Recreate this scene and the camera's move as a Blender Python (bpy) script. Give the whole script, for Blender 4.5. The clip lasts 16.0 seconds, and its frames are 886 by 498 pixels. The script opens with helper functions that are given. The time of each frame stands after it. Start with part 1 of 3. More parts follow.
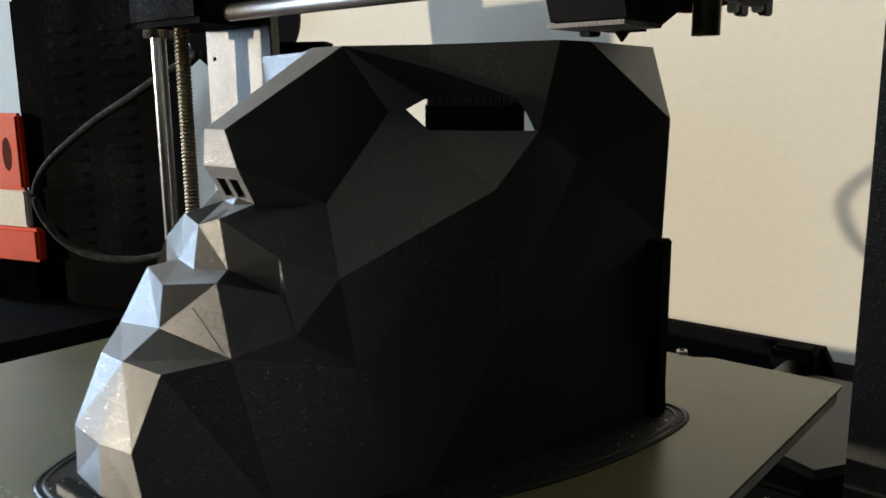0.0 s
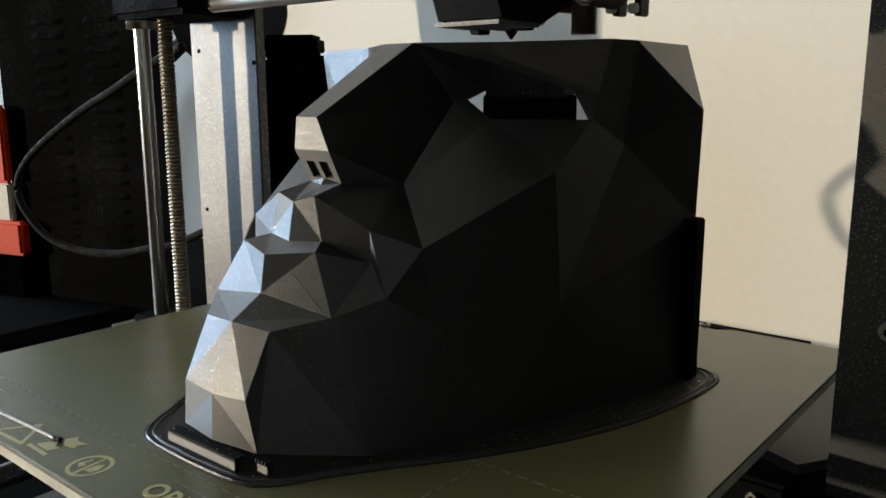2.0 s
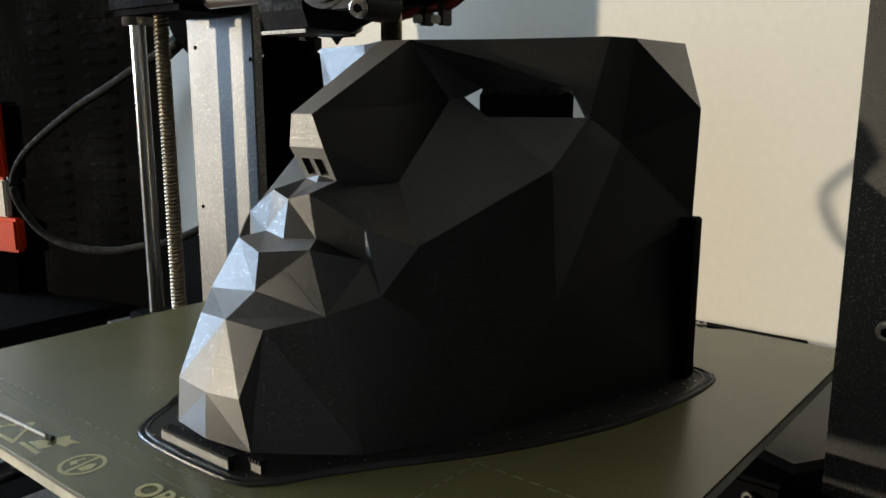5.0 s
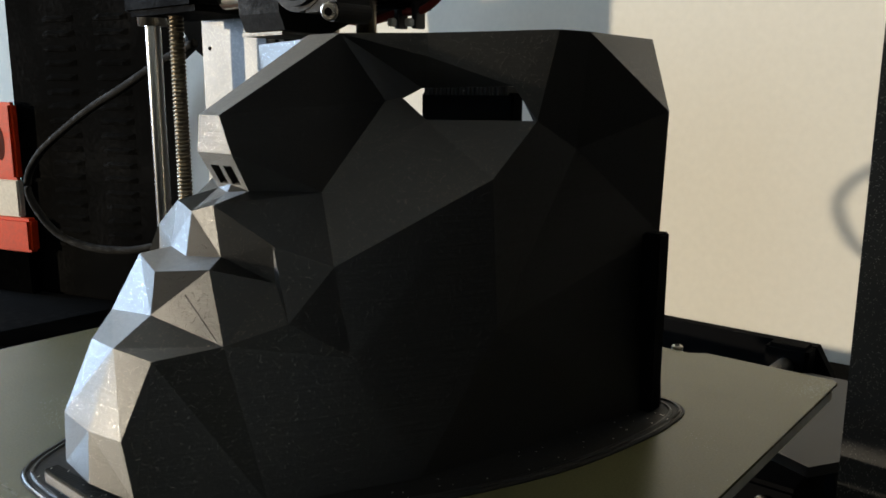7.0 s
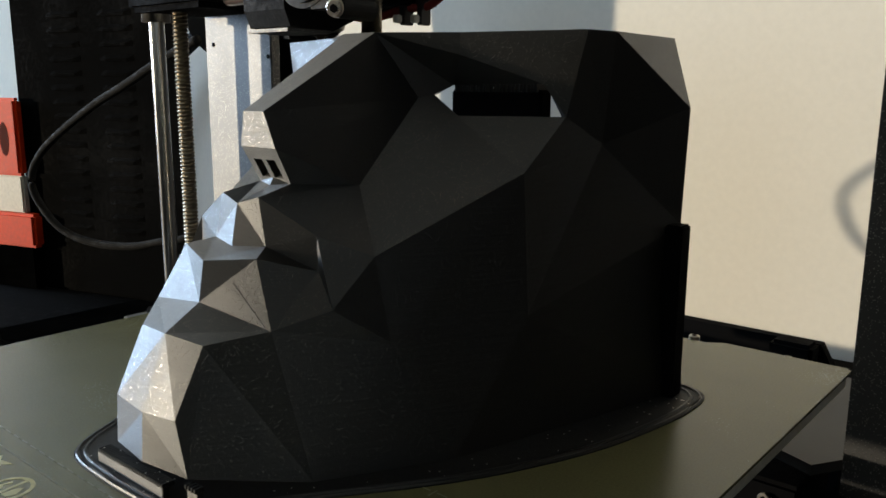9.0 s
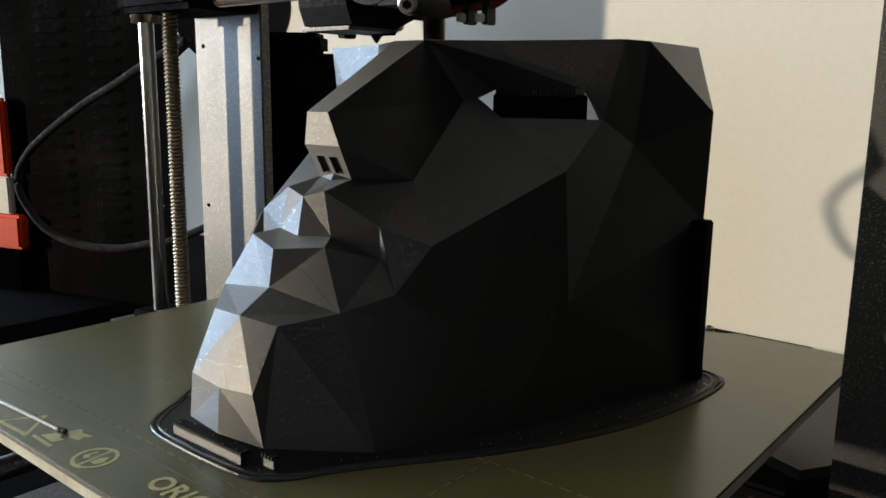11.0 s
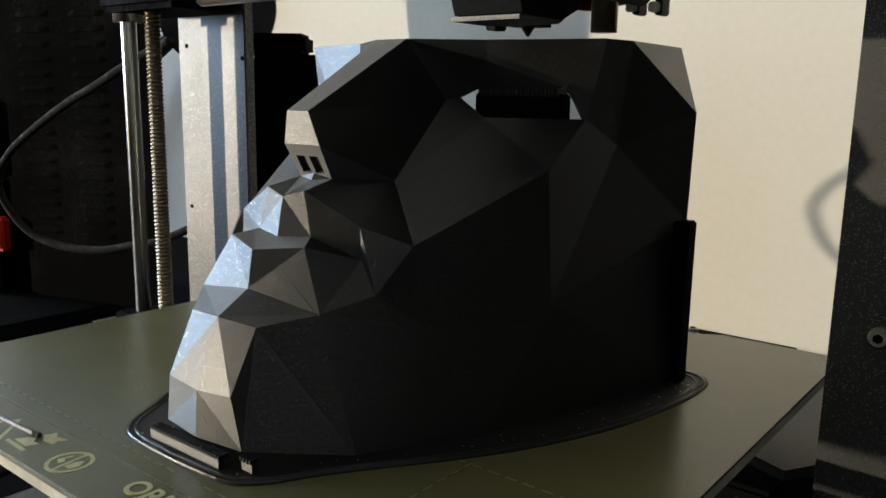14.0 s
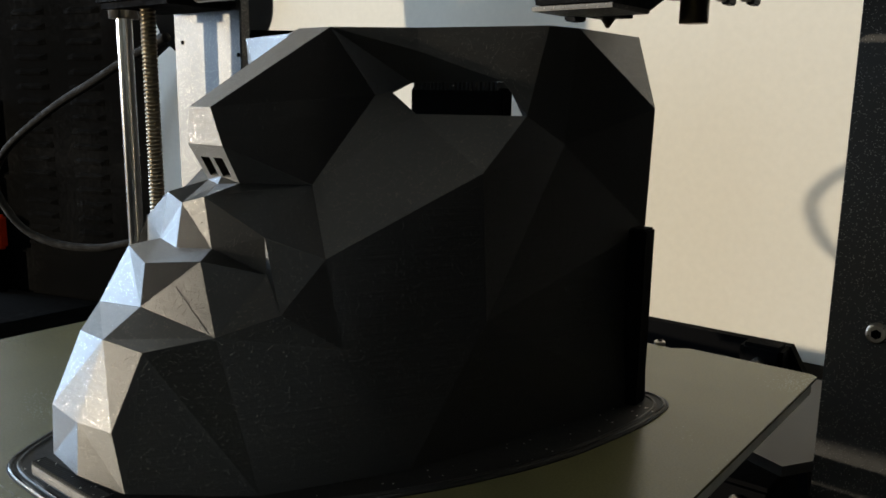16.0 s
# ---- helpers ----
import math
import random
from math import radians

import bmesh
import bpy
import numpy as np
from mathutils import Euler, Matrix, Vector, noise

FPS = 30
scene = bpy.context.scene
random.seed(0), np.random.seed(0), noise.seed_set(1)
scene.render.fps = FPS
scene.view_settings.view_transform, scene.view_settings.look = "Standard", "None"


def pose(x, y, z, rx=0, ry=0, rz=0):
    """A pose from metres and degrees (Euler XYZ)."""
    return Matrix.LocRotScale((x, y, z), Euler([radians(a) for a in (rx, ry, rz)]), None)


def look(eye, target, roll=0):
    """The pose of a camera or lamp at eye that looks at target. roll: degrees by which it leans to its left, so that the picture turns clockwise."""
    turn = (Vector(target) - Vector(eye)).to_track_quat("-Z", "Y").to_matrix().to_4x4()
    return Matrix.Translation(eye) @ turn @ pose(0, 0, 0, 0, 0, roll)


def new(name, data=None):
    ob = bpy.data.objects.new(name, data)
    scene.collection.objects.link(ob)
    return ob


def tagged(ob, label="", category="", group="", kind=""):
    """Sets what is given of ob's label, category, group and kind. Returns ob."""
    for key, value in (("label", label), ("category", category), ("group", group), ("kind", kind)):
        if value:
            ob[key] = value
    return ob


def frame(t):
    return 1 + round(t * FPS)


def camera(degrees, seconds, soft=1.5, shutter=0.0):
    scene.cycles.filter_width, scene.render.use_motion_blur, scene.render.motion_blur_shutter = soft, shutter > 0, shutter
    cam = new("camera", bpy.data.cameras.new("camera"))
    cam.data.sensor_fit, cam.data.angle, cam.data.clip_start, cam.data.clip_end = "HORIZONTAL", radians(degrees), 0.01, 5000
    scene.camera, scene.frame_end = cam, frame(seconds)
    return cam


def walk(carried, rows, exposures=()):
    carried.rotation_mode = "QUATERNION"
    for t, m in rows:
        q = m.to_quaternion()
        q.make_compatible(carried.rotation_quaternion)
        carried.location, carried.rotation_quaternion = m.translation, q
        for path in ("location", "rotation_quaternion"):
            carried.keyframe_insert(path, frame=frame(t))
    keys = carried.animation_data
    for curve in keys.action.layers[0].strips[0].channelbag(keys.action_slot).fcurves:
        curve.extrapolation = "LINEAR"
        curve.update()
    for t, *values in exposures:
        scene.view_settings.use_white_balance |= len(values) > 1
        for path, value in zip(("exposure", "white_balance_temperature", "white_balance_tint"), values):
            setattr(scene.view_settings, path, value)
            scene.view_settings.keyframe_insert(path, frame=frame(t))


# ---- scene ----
FOV = 57.21
SHEET_W, SHEET_D = 0.254, 0.241
NOZZLE_Y, TOP_Z = 0.1190, 0.1146
cam = camera(FOV, 16.0, soft=1.6, shutter=0.3)
walk(cam, [
    (0.0, pose(0.31962, -0.10289, 0.09991, 79.200, 0.469, 40.266)),
    (0.5, pose(0.31994, -0.10250, 0.10006, 79.055, 0.411, 40.223)),
    (1.0, pose(0.31964, -0.10197, 0.09955, 79.003, 0.287, 40.031)),
    (1.5, pose(0.31953, -0.10104, 0.09946, 78.959, 0.224, 39.767)),
    (2.0, pose(0.31986, -0.10047, 0.09930, 78.837, 0.192, 39.531)),
    (2.5, pose(0.31968, -0.09913, 0.09932, 78.756, 0.220, 39.200)),
    (3.0, pose(0.31987, -0.09769, 0.09873, 78.593, 0.245, 38.930)),
    (3.5, pose(0.31988, -0.09778, 0.09898, 78.433, 0.326, 38.941)),
    (4.0, pose(0.31997, -0.09885, 0.09934, 78.490, 0.260, 39.044)),
    (6.5, pose(0.31817, -0.10042, 0.09803, 78.967, -0.306, 39.851)),
    (7.0, pose(0.31832, -0.10130, 0.09773, 78.982, -0.275, 40.032)),
    (7.5, pose(0.31857, -0.10108, 0.09782, 78.975, -0.310, 40.245)),
    (8.0, pose(0.31829, -0.10019, 0.09745, 78.896, -0.222, 40.372)),
    (8.5, pose(0.31825, -0.10027, 0.09780, 78.743, -0.253, 40.353)),
    (9.0, pose(0.31835, -0.10111, 0.09813, 78.686, -0.311, 40.297)),
    (11.5, pose(0.31699, -0.10072, 0.09795, 79.005, -0.890, 39.324)),
    (12.0, pose(0.31704, -0.10006, 0.09805, 78.966, -0.941, 39.118)),
    (12.5, pose(0.31705, -0.09975, 0.09791, 78.975, -0.966, 38.983)),
    (13.0, pose(0.31709, -0.09967, 0.09749, 79.045, -0.972, 38.868)),
    (13.5, pose(0.31683, -0.09946, 0.09713, 79.123, -0.941, 38.706)),
    (14.0, pose(0.31699, -0.09934, 0.09696, 79.150, -0.945, 38.635)),
    (14.5, pose(0.31676, -0.09912, 0.09697, 79.121, -0.919, 38.529)),
    (15.0, pose(0.31639, -0.09902, 0.09688, 79.139, -0.909, 38.438)),
    (15.5, pose(0.31674, -0.09873, 0.09624, 79.112, -0.870, 38.389)),
    (16.0, pose(0.31672, -0.09845, 0.09610, 79.026, -0.857, 38.474)),
], exposures=[(0.0, 0.1, 6500, 10), (16.0, 0.1, 6500, 10)])

# ---- light: a low warm sun trimmed by an unseen front opening, blue daylight from a window on the left ----
world = bpy.data.worlds.new("room_world")
scene.world = world
world.use_nodes = True
world.node_tree.nodes["Background"].inputs["Color"].default_value = (0.5, 0.65, 1.0, 1)
world.node_tree.nodes["Background"].inputs["Strength"].default_value = 0.012


def area_lamp(name, eye, target, size, size_y, power, color):
    data = bpy.data.lights.new(name, "AREA")
    data.shape, data.size, data.size_y, data.energy, data.color = "RECTANGLE", size, size_y, power, color
    ob = new(name, data)
    ob.matrix_world = look(eye, target)
    return ob


sun_data = bpy.data.lights.new("low_sun", "SUN")
sun_data.energy, sun_data.angle, sun_data.color = 2.75, radians(0.9), (1.0, 0.87, 0.66)
sun = new("low_sun", sun_data)
sun.matrix_world = look((-4.48, -3.90, 0.19), (0.0, 0.1, 0.07))
area_lamp("window_light", (-4.48, -1.10, 0.74), (0.1, 0.05, 0.1), 2.05, 1.65, 175.0, (0.57, 0.76, 1.0))


# ---- materials ----
def mat(name, color, rough=0.5, metal=0.0, grain=0.0, grain_scale=400.0, bump=0.0, bump_scale=800.0, stain=0.0, stain_scale=12.0, spec=0.5, coat=0.0):
    m = bpy.data.materials.new(name)
    m.use_nodes = True
    nt = m.node_tree
    b = nt.nodes["Principled BSDF"]
    b.inputs["Base Color"].default_value = (*color, 1)
    b.inputs["Roughness"].default_value = rough
    b.inputs["Metallic"].default_value = metal
    b.inputs["Specular IOR Level"].default_value = spec
    b.inputs["Coat Weight"].default_value = coat
    co = nt.nodes.new("ShaderNodeTexCoord")
    if grain or stain:
        n1 = nt.nodes.new("ShaderNodeTexNoise")
        n1.inputs["Scale"].default_value, n1.inputs["Detail"].default_value = grain_scale, 4
        n2 = nt.nodes.new("ShaderNodeTexNoise")
        n2.inputs["Scale"].default_value, n2.inputs["Detail"].default_value = stain_scale, 5
        nt.links.new(co.outputs["Object"], n1.inputs["Vector"])
        nt.links.new(co.outputs["Object"], n2.inputs["Vector"])
        r1, r2 = nt.nodes.new("ShaderNodeMapRange"), nt.nodes.new("ShaderNodeMapRange")
        for r, n, k in ((r1, n1, grain), (r2, n2, stain)):
            r.inputs["From Min"].default_value, r.inputs["From Max"].default_value = 0.3, 0.7
            r.inputs["To Min"].default_value, r.inputs["To Max"].default_value = 1 - k, 1 + k
            nt.links.new(n.outputs["Fac"], r.inputs["Value"])
        mul = nt.nodes.new("ShaderNodeMath")
        mul.operation = "MULTIPLY"
        nt.links.new(r1.outputs[0], mul.inputs[0])
        nt.links.new(r2.outputs[0], mul.inputs[1])
        sc = nt.nodes.new("ShaderNodeVectorMath")
        sc.operation = "SCALE"
        sc.inputs[0].default_value = color
        nt.links.new(mul.outputs[0], sc.inputs["Scale"])
        nt.links.new(sc.outputs[0], b.inputs["Base Color"])
        rr = nt.nodes.new("ShaderNodeMath")
        rr.operation = "MULTIPLY"
        rr.inputs[1].default_value = rough
        rr.use_clamp = True
        nt.links.new(mul.outputs[0], rr.inputs[0])
        nt.links.new(rr.outputs[0], b.inputs["Roughness"])
    if bump:
        n3 = nt.nodes.new("ShaderNodeTexNoise")
        n3.inputs["Scale"].default_value, n3.inputs["Detail"].default_value = bump_scale, 3
        nt.links.new(co.outputs["Object"], n3.inputs["Vector"])
        bp = nt.nodes.new("ShaderNodeBump")
        bp.inputs["Strength"].default_value, bp.inputs["Distance"].default_value = bump, 0.001
        nt.links.new(n3.outputs["Fac"], bp.inputs["Height"])
        nt.links.new(bp.outputs[0], b.inputs["Normal"])
    return m


def glitter(name, color, rough, flake_scale, share, layer=0.0, flake=(0.75, 0.72, 0.66), spec=0.5, tilt=0.45, relief=0.05):
    """Dark plastic or powder coat with small metal flakes, each tilted its own way; layer: height of printed layers."""
    m = mat(name, color, rough, 0.0, 0.10, 900, 0, 0, 0.08, 25, spec=spec)
    nt = m.node_tree
    b = nt.nodes["Principled BSDF"]
    co = nt.nodes.new("ShaderNodeTexCoord")
    vo = nt.nodes.new("ShaderNodeTexVoronoi")
    vo.inputs["Scale"].default_value = flake_scale
    nt.links.new(co.outputs["Object"], vo.inputs["Vector"])
    sep = nt.nodes.new("ShaderNodeSeparateColor")
    nt.links.new(vo.outputs["Color"], sep.inputs[0])
    gt = nt.nodes.new("ShaderNodeMath")
    gt.operation, gt.inputs[1].default_value = "GREATER_THAN", 1 - share
    nt.links.new(sep.outputs[0], gt.inputs[0])
    near = nt.nodes.new("ShaderNodeMath")
    near.operation, near.inputs[1].default_value = "LESS_THAN", 0.42
    nt.links.new(vo.outputs["Distance"], near.inputs[0])
    fm = nt.nodes.new("ShaderNodeMath")
    fm.operation = "MULTIPLY"
    nt.links.new(gt.outputs[0], fm.inputs[0])
    nt.links.new(near.outputs[0], fm.inputs[1])
    mix = nt.nodes.new("ShaderNodeMix")
    mix.data_type = "RGBA"
    old = b.inputs["Base Color"].links[0].from_socket
    nt.links.new(fm.outputs[0], mix.inputs["Factor"])
    nt.links.new(old, mix.inputs["A"])
    mix.inputs["B"].default_value = (*flake, 1)
    nt.links.new(mix.outputs["Result"], b.inputs["Base Color"])
    nt.links.new(fm.outputs[0], b.inputs["Metallic"])
    # flakes are smoother than the plastic round them
    keep = nt.nodes.new("ShaderNodeMath")
    keep.operation, keep.inputs[1].default_value, keep.inputs[2].default_value = "MULTIPLY_ADD", -0.4, 1.0
    nt.links.new(fm.outputs[0], keep.inputs[0])
    gloss = nt.nodes.new("ShaderNodeMath")
    gloss.operation = "MULTIPLY"
    nt.links.new(b.inputs["Roughness"].links[0].from_socket, gloss.inputs[0])
    nt.links.new(keep.outputs[0], gloss.inputs[1])
    nt.links.new(gloss.outputs[0], b.inputs["Roughness"])
    # flake tilt
    geo = nt.nodes.new("ShaderNodeNewGeometry")
    sub = nt.nodes.new("ShaderNodeVectorMath")
    sub.operation, sub.inputs[1].default_value = "SUBTRACT", (0.5, 0.5, 0.5)
    nt.links.new(vo.outputs["Color"], sub.inputs[0])
    sc = nt.nodes.new("ShaderNodeVectorMath")
    sc.operation = "SCALE"
    nt.links.new(sub.outputs[0], sc.inputs[0])
    k = nt.nodes.new("ShaderNodeMath")
    k.operation, k.inputs[1].default_value = "MULTIPLY", tilt
    nt.links.new(fm.outputs[0], k.inputs[0])
    nt.links.new(k.outputs[0], sc.inputs["Scale"])
    ad = nt.nodes.new("ShaderNodeVectorMath")
    ad.operation = "ADD"
    nt.links.new(sc.outputs[0], ad.inputs[1])
    nz = nt.nodes.new("ShaderNodeTexNoise")
    nz.inputs["Scale"].default_value, nz.inputs["Detail"].default_value = 3200, 2
    nt.links.new(co.outputs["Object"], nz.inputs["Vector"])
    bp = nt.nodes.new("ShaderNodeBump")
    bp.inputs["Strength"].default_value, bp.inputs["Distance"].default_value = relief, 0.0002
    nt.links.new(nz.outputs["Fac"], bp.inputs["Height"])
    last = bp
    if layer:
        # printed layers: fine level ribs, and a gloss drawn out up and down across the beads
        flat = nt.nodes.new("ShaderNodeVectorMath")
        flat.operation, flat.inputs[1].default_value = "MULTIPLY", (60, 60, 2.2 / layer)
        nt.links.new(co.outputs["Object"], flat.inputs[0])
        wv = nt.nodes.new("ShaderNodeTexNoise")
        wv.inputs["Scale"].default_value, wv.inputs["Detail"].default_value = 1.0, 2
        nt.links.new(flat.outputs[0], wv.inputs["Vector"])
        up = nt.nodes.new("ShaderNodeMath")
        up.operation, up.inputs[1].default_value = "SUBTRACT", 0.5
        nt.links.new(wv.outputs["Fac"], up.inputs[0])
        amp = nt.nodes.new("ShaderNodeMath")
        amp.operation, amp.inputs[1].default_value = "MULTIPLY", 0.5
        nt.links.new(up.outputs[0], amp.inputs[0])
        zv = nt.nodes.new("ShaderNodeCombineXYZ")
        nt.links.new(amp.outputs[0], zv.inputs["Z"])
        b2 = nt.nodes.new("ShaderNodeVectorMath")
        b2.operation = "ADD"
        nt.links.new(bp.outputs[0], b2.inputs[0])
        nt.links.new(zv.outputs[0], b2.inputs[1])
        last = b2
        level, steep = nt.nodes.new("ShaderNodeVectorMath"), nt.nodes.new("ShaderNodeVectorMath")
        level.operation = steep.operation = "CROSS_PRODUCT"
        level.inputs[0].default_value = (0, 0, 1)
        nt.links.new(geo.outputs["Normal"], level.inputs[1])
        nt.links.new(geo.outputs["Normal"], steep.inputs[0])
        nt.links.new(level.outputs[0], steep.inputs[1])
        nt.links.new(steep.outputs[0], b.inputs["Tangent"])
        b.inputs["Anisotropic"].default_value = 0.92
    nt.links.new(last.outputs[0], ad.inputs[0])
    no = nt.nodes.new("ShaderNodeVectorMath")
    no.operation = "NORMALIZE"
    nt.links.new(ad.outputs[0], no.inputs[0])
    nt.links.new(no.outputs[0], b.inputs["Normal"])
    return m


M_MASK = glitter("galaxy_black_plastic", (0.013, 0.0125, 0.0116), 0.385, 4600, 0.05, layer=0.0002, flake=(0.42, 0.405, 0.385), spec=0.72, tilt=0.15, relief=0.32)
M_FRAME = glitter("black_powder_coat", (0.022, 0.0215, 0.021), 0.50, 2500, 0.14, flake=(0.50, 0.48, 0.45), spec=1.0)
M_BRIM = glitter("printed_brim_plastic", (0.012, 0.012, 0.012), 0.58, 1500, 0.015, spec=0.35)
M_SHEET = mat("pei_sheet", (0.145, 0.137, 0.064), 0.24, 0.0, 0.10, 1500, 0.06, 1800, 0.12, 14)
M_SHEET_EDGE = mat("steel_sheet_edge", (0.35, 0.33, 0.28), 0.35, 0.8, 0.1, 300)
M_HEATBED = mat("heatbed_board", (0.62, 0.59, 0.48), 0.5, 0.0, 0.1, 300, 0, 0, 0.15, 40)
M_INK = mat("yellow_sheet_print", (0.60, 0.55, 0.27), 0.35, 0, 0.12, 500)
M_LINE = mat("faint_sheet_line", (0.18, 0.17, 0.10), 0.35, 0, 0.2, 500)
M_CHROME = mat("polished_steel_rod", (0.78, 0.77, 0.75), 0.29, 1.0, 0.05, 200)
M_ZROD = mat("ground_steel_rod", (0.78, 0.77, 0.75), 0.29, 1.0, 0.05, 200)
M_ZROD.node_tree.nodes["Principled BSDF"].inputs["Anisotropic"].default_value = 0.9
axis_up = M_ZROD.node_tree.nodes.new("ShaderNodeCombineXYZ")
axis_up.inputs["Z"].default_value = 1.0
M_ZROD.node_tree.links.new(axis_up.outputs[0], M_ZROD.node_tree.nodes["Principled BSDF"].inputs["Tangent"])
M_SCREW = mat("lead_screw_steel", (0.36, 0.31, 0.24), 0.36, 1.0, 0.15, 300)
M_BOLT = mat("bolt_steel", (0.55, 0.50, 0.44), 0.3, 1.0, 0.15, 600)
M_BLACK = mat("black_printed_plastic", (0.0045, 0.0045, 0.005), 0.8, 0, 0.2, 500, 0.05, 900, 0.2, 30, spec=0.025)
# near-black that stands for the shade inside holes that are not cut
M_HOLE_SHADE = mat("hole_shade_black", (0.003, 0.003, 0.003), 1.0, 0, 0.1, 500, spec=0.0)
M_VOID = mat("matt_black_tray", (0.002, 0.002, 0.002), 1.0, 0, 0.3, 200, 0.1, 400, 0.3, 20, spec=0.0)
M_DUCT = mat("fan_duct_plastic", (0.005, 0.0052, 0.006), 0.7, 0, 0.2, 600, 0.2, 1500, 0.2, 40, spec=0.12)
M_FAN = mat("blower_plastic", (0.010, 0.0105, 0.012), 0.6, 0, 0.1, 600, 0, 0, 0.2, 40, spec=0.25)
M_BRASS = mat("dark_brass", (0.045, 0.032, 0.018), 0.45, 1.0, 0.2, 600)
M_ALU = mat("heater_aluminium", (0.35, 0.33, 0.3), 0.4, 1.0, 0.15, 300)
M_PROBE = mat("probe_metal", (0.22, 0.19, 0.15), 0.35, 1.0, 0.15, 500)
M_RED = mat("dark_red_wire", (0.22, 0.02, 0.015), 0.45, 0, 0.15, 300)
M_WIRE = mat("black_wire", (0.012, 0.012, 0.013), 0.5, 0, 0.2, 200)
M_TIE = mat("white_wire_end", (0.7, 0.66, 0.58), 0.5, 0, 0.1, 300)
M_CABLE = mat("grey_black_cable", (0.011, 0.0105, 0.010), 0.9, 0, 0.2, 200, spec=0.2)
M_ORANGE = mat("red_orange_plastic", (0.80, 0.055, 0.010), 0.5, 0, 0.08, 300, 0.1, 900, 0.1, 30, spec=0.15)
# shaded version of the red-orange plastic, for the pocket's inside
M_POCKET_SHADE = mat("pocket_shade_red", (0.10, 0.012, 0.005), 0.8, 0, 0.1, 300, spec=0.1)
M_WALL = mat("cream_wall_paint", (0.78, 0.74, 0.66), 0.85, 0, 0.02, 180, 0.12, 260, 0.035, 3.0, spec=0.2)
# tone of the unseen room surfaces, set by how much warm fill they bounce
M_ROOM_FILL = mat("unseen_room_fill_cream", (0.33, 0.29, 0.235), 0.9, 0, 0.05, 60, 0, 0, 0.1, 2)
# near-black for the added wall that keeps the cheek's reflections dark
M_UNSEEN_DARK = mat("unseen_dark_baffle", (0.012, 0.0115, 0.011), 0.9, 0, 0.05, 60, 0, 0, 0.1, 2)
# unseen ceiling in bright cream, so its bounce fills bed and mask warmly
M_CEIL_BOUNCE = mat("ceiling_bounce_cream", (0.80, 0.71, 0.58), 0.9, 0, 0.03, 60, 0, 0, 0.05, 2)
M_DESK = mat("black_desk_top", (0.006, 0.0056, 0.0052), 1.0, 0, 0.25, 120, 0.15, 300, 0.3, 9, spec=0.02)
M_CAB = mat("black_cabinet_steel", (0.0028, 0.0028, 0.0028), 0.9, 0, 0.2, 300, 0.1, 700, 0.25, 12, spec=0.02)
M_SPOOL = mat("dark_blue_grey_plastic", (0.010, 0.012, 0.017), 0.5, 0, 0.1, 300)
M_GREY = mat("grey_painted_plate", (0.085, 0.083, 0.08), 0.6, 0, 0.06, 90, 0, 0, 0.1, 6)


# ---- mesh helpers ----
def part(name, bm, material, parent=None, label="", smooth=False):
    me = bpy.data.meshes.new(name)
    bmesh.ops.recalc_face_normals(bm, faces=bm.faces)
    bm.to_mesh(me)
    bm.free()
    me.materials.append(material)
    if smooth:
        for p in me.polygons:
            p.use_smooth = True
    ob = new(name, me)
    if parent is not None:
        ob.parent = parent
    if label:
        tagged(ob, label)
    return ob


def box(x0, x1, y0, y1, z0, z1, bevel=0.0, bm=None, m=None, seg=2):
    own = bm is None
    bm = bm or bmesh.new()
    vs = bmesh.ops.create_cube(bm, size=1.0)["verts"]
    tr = Matrix.Translation(((x0 + x1) / 2, (y0 + y1) / 2, (z0 + z1) / 2)) @ Matrix.Diagonal((x1 - x0, y1 - y0, z1 - z0, 1))
    bmesh.ops.transform(bm, matrix=tr, verts=vs)
    if bevel:
        es = list({e for v in vs for e in v.link_edges})
        vs = list({v for f in bmesh.ops.bevel(bm, geom=es, offset=bevel, segments=seg, affect="EDGES")["faces"] for v in f.verts} | {v for v in vs if v.is_valid})
    if m is not None:
        bmesh.ops.transform(bm, matrix=m, verts=list(vs))
    return bm


def rod(a, b, r, seg=20, bm=None, r2=None, bevel=0.0):
    bm = bm or bmesh.new()
    a, b = Vector(a), Vector(b)
    vs = bmesh.ops.create_cone(bm, cap_ends=True, segments=seg, radius1=r, radius2=r if r2 is None else r2, depth=(b - a).length)["verts"]
    m = Matrix.Translation((a + b) / 2) @ (b - a).to_track_quat("Z", "Y").to_matrix().to_4x4()
    bmesh.ops.transform(bm, matrix=m, verts=vs)
    return bm


def prism(outline, axis, lo, hi, bm=None):
    """A plate: an outline of 2D points, pushed along an axis from lo to hi."""
    bm = bm or bmesh.new()

    def put(p, h):
        return {"x": (h, p[0], p[1]), "y": (p[0], h, p[1]), "z": (p[0], p[1], h)}[axis]
    a = [bm.verts.new(put(p, lo)) for p in outline]
    b = [bm.verts.new(put(p, hi)) for p in outline]
    bm.faces.new(a[::-1])
    bm.faces.new(b)
    n = len(outline)
    for i in range(n):
        bm.faces.new((a[i], a[(i + 1) % n], b[(i + 1) % n], b[i]))
    return bm


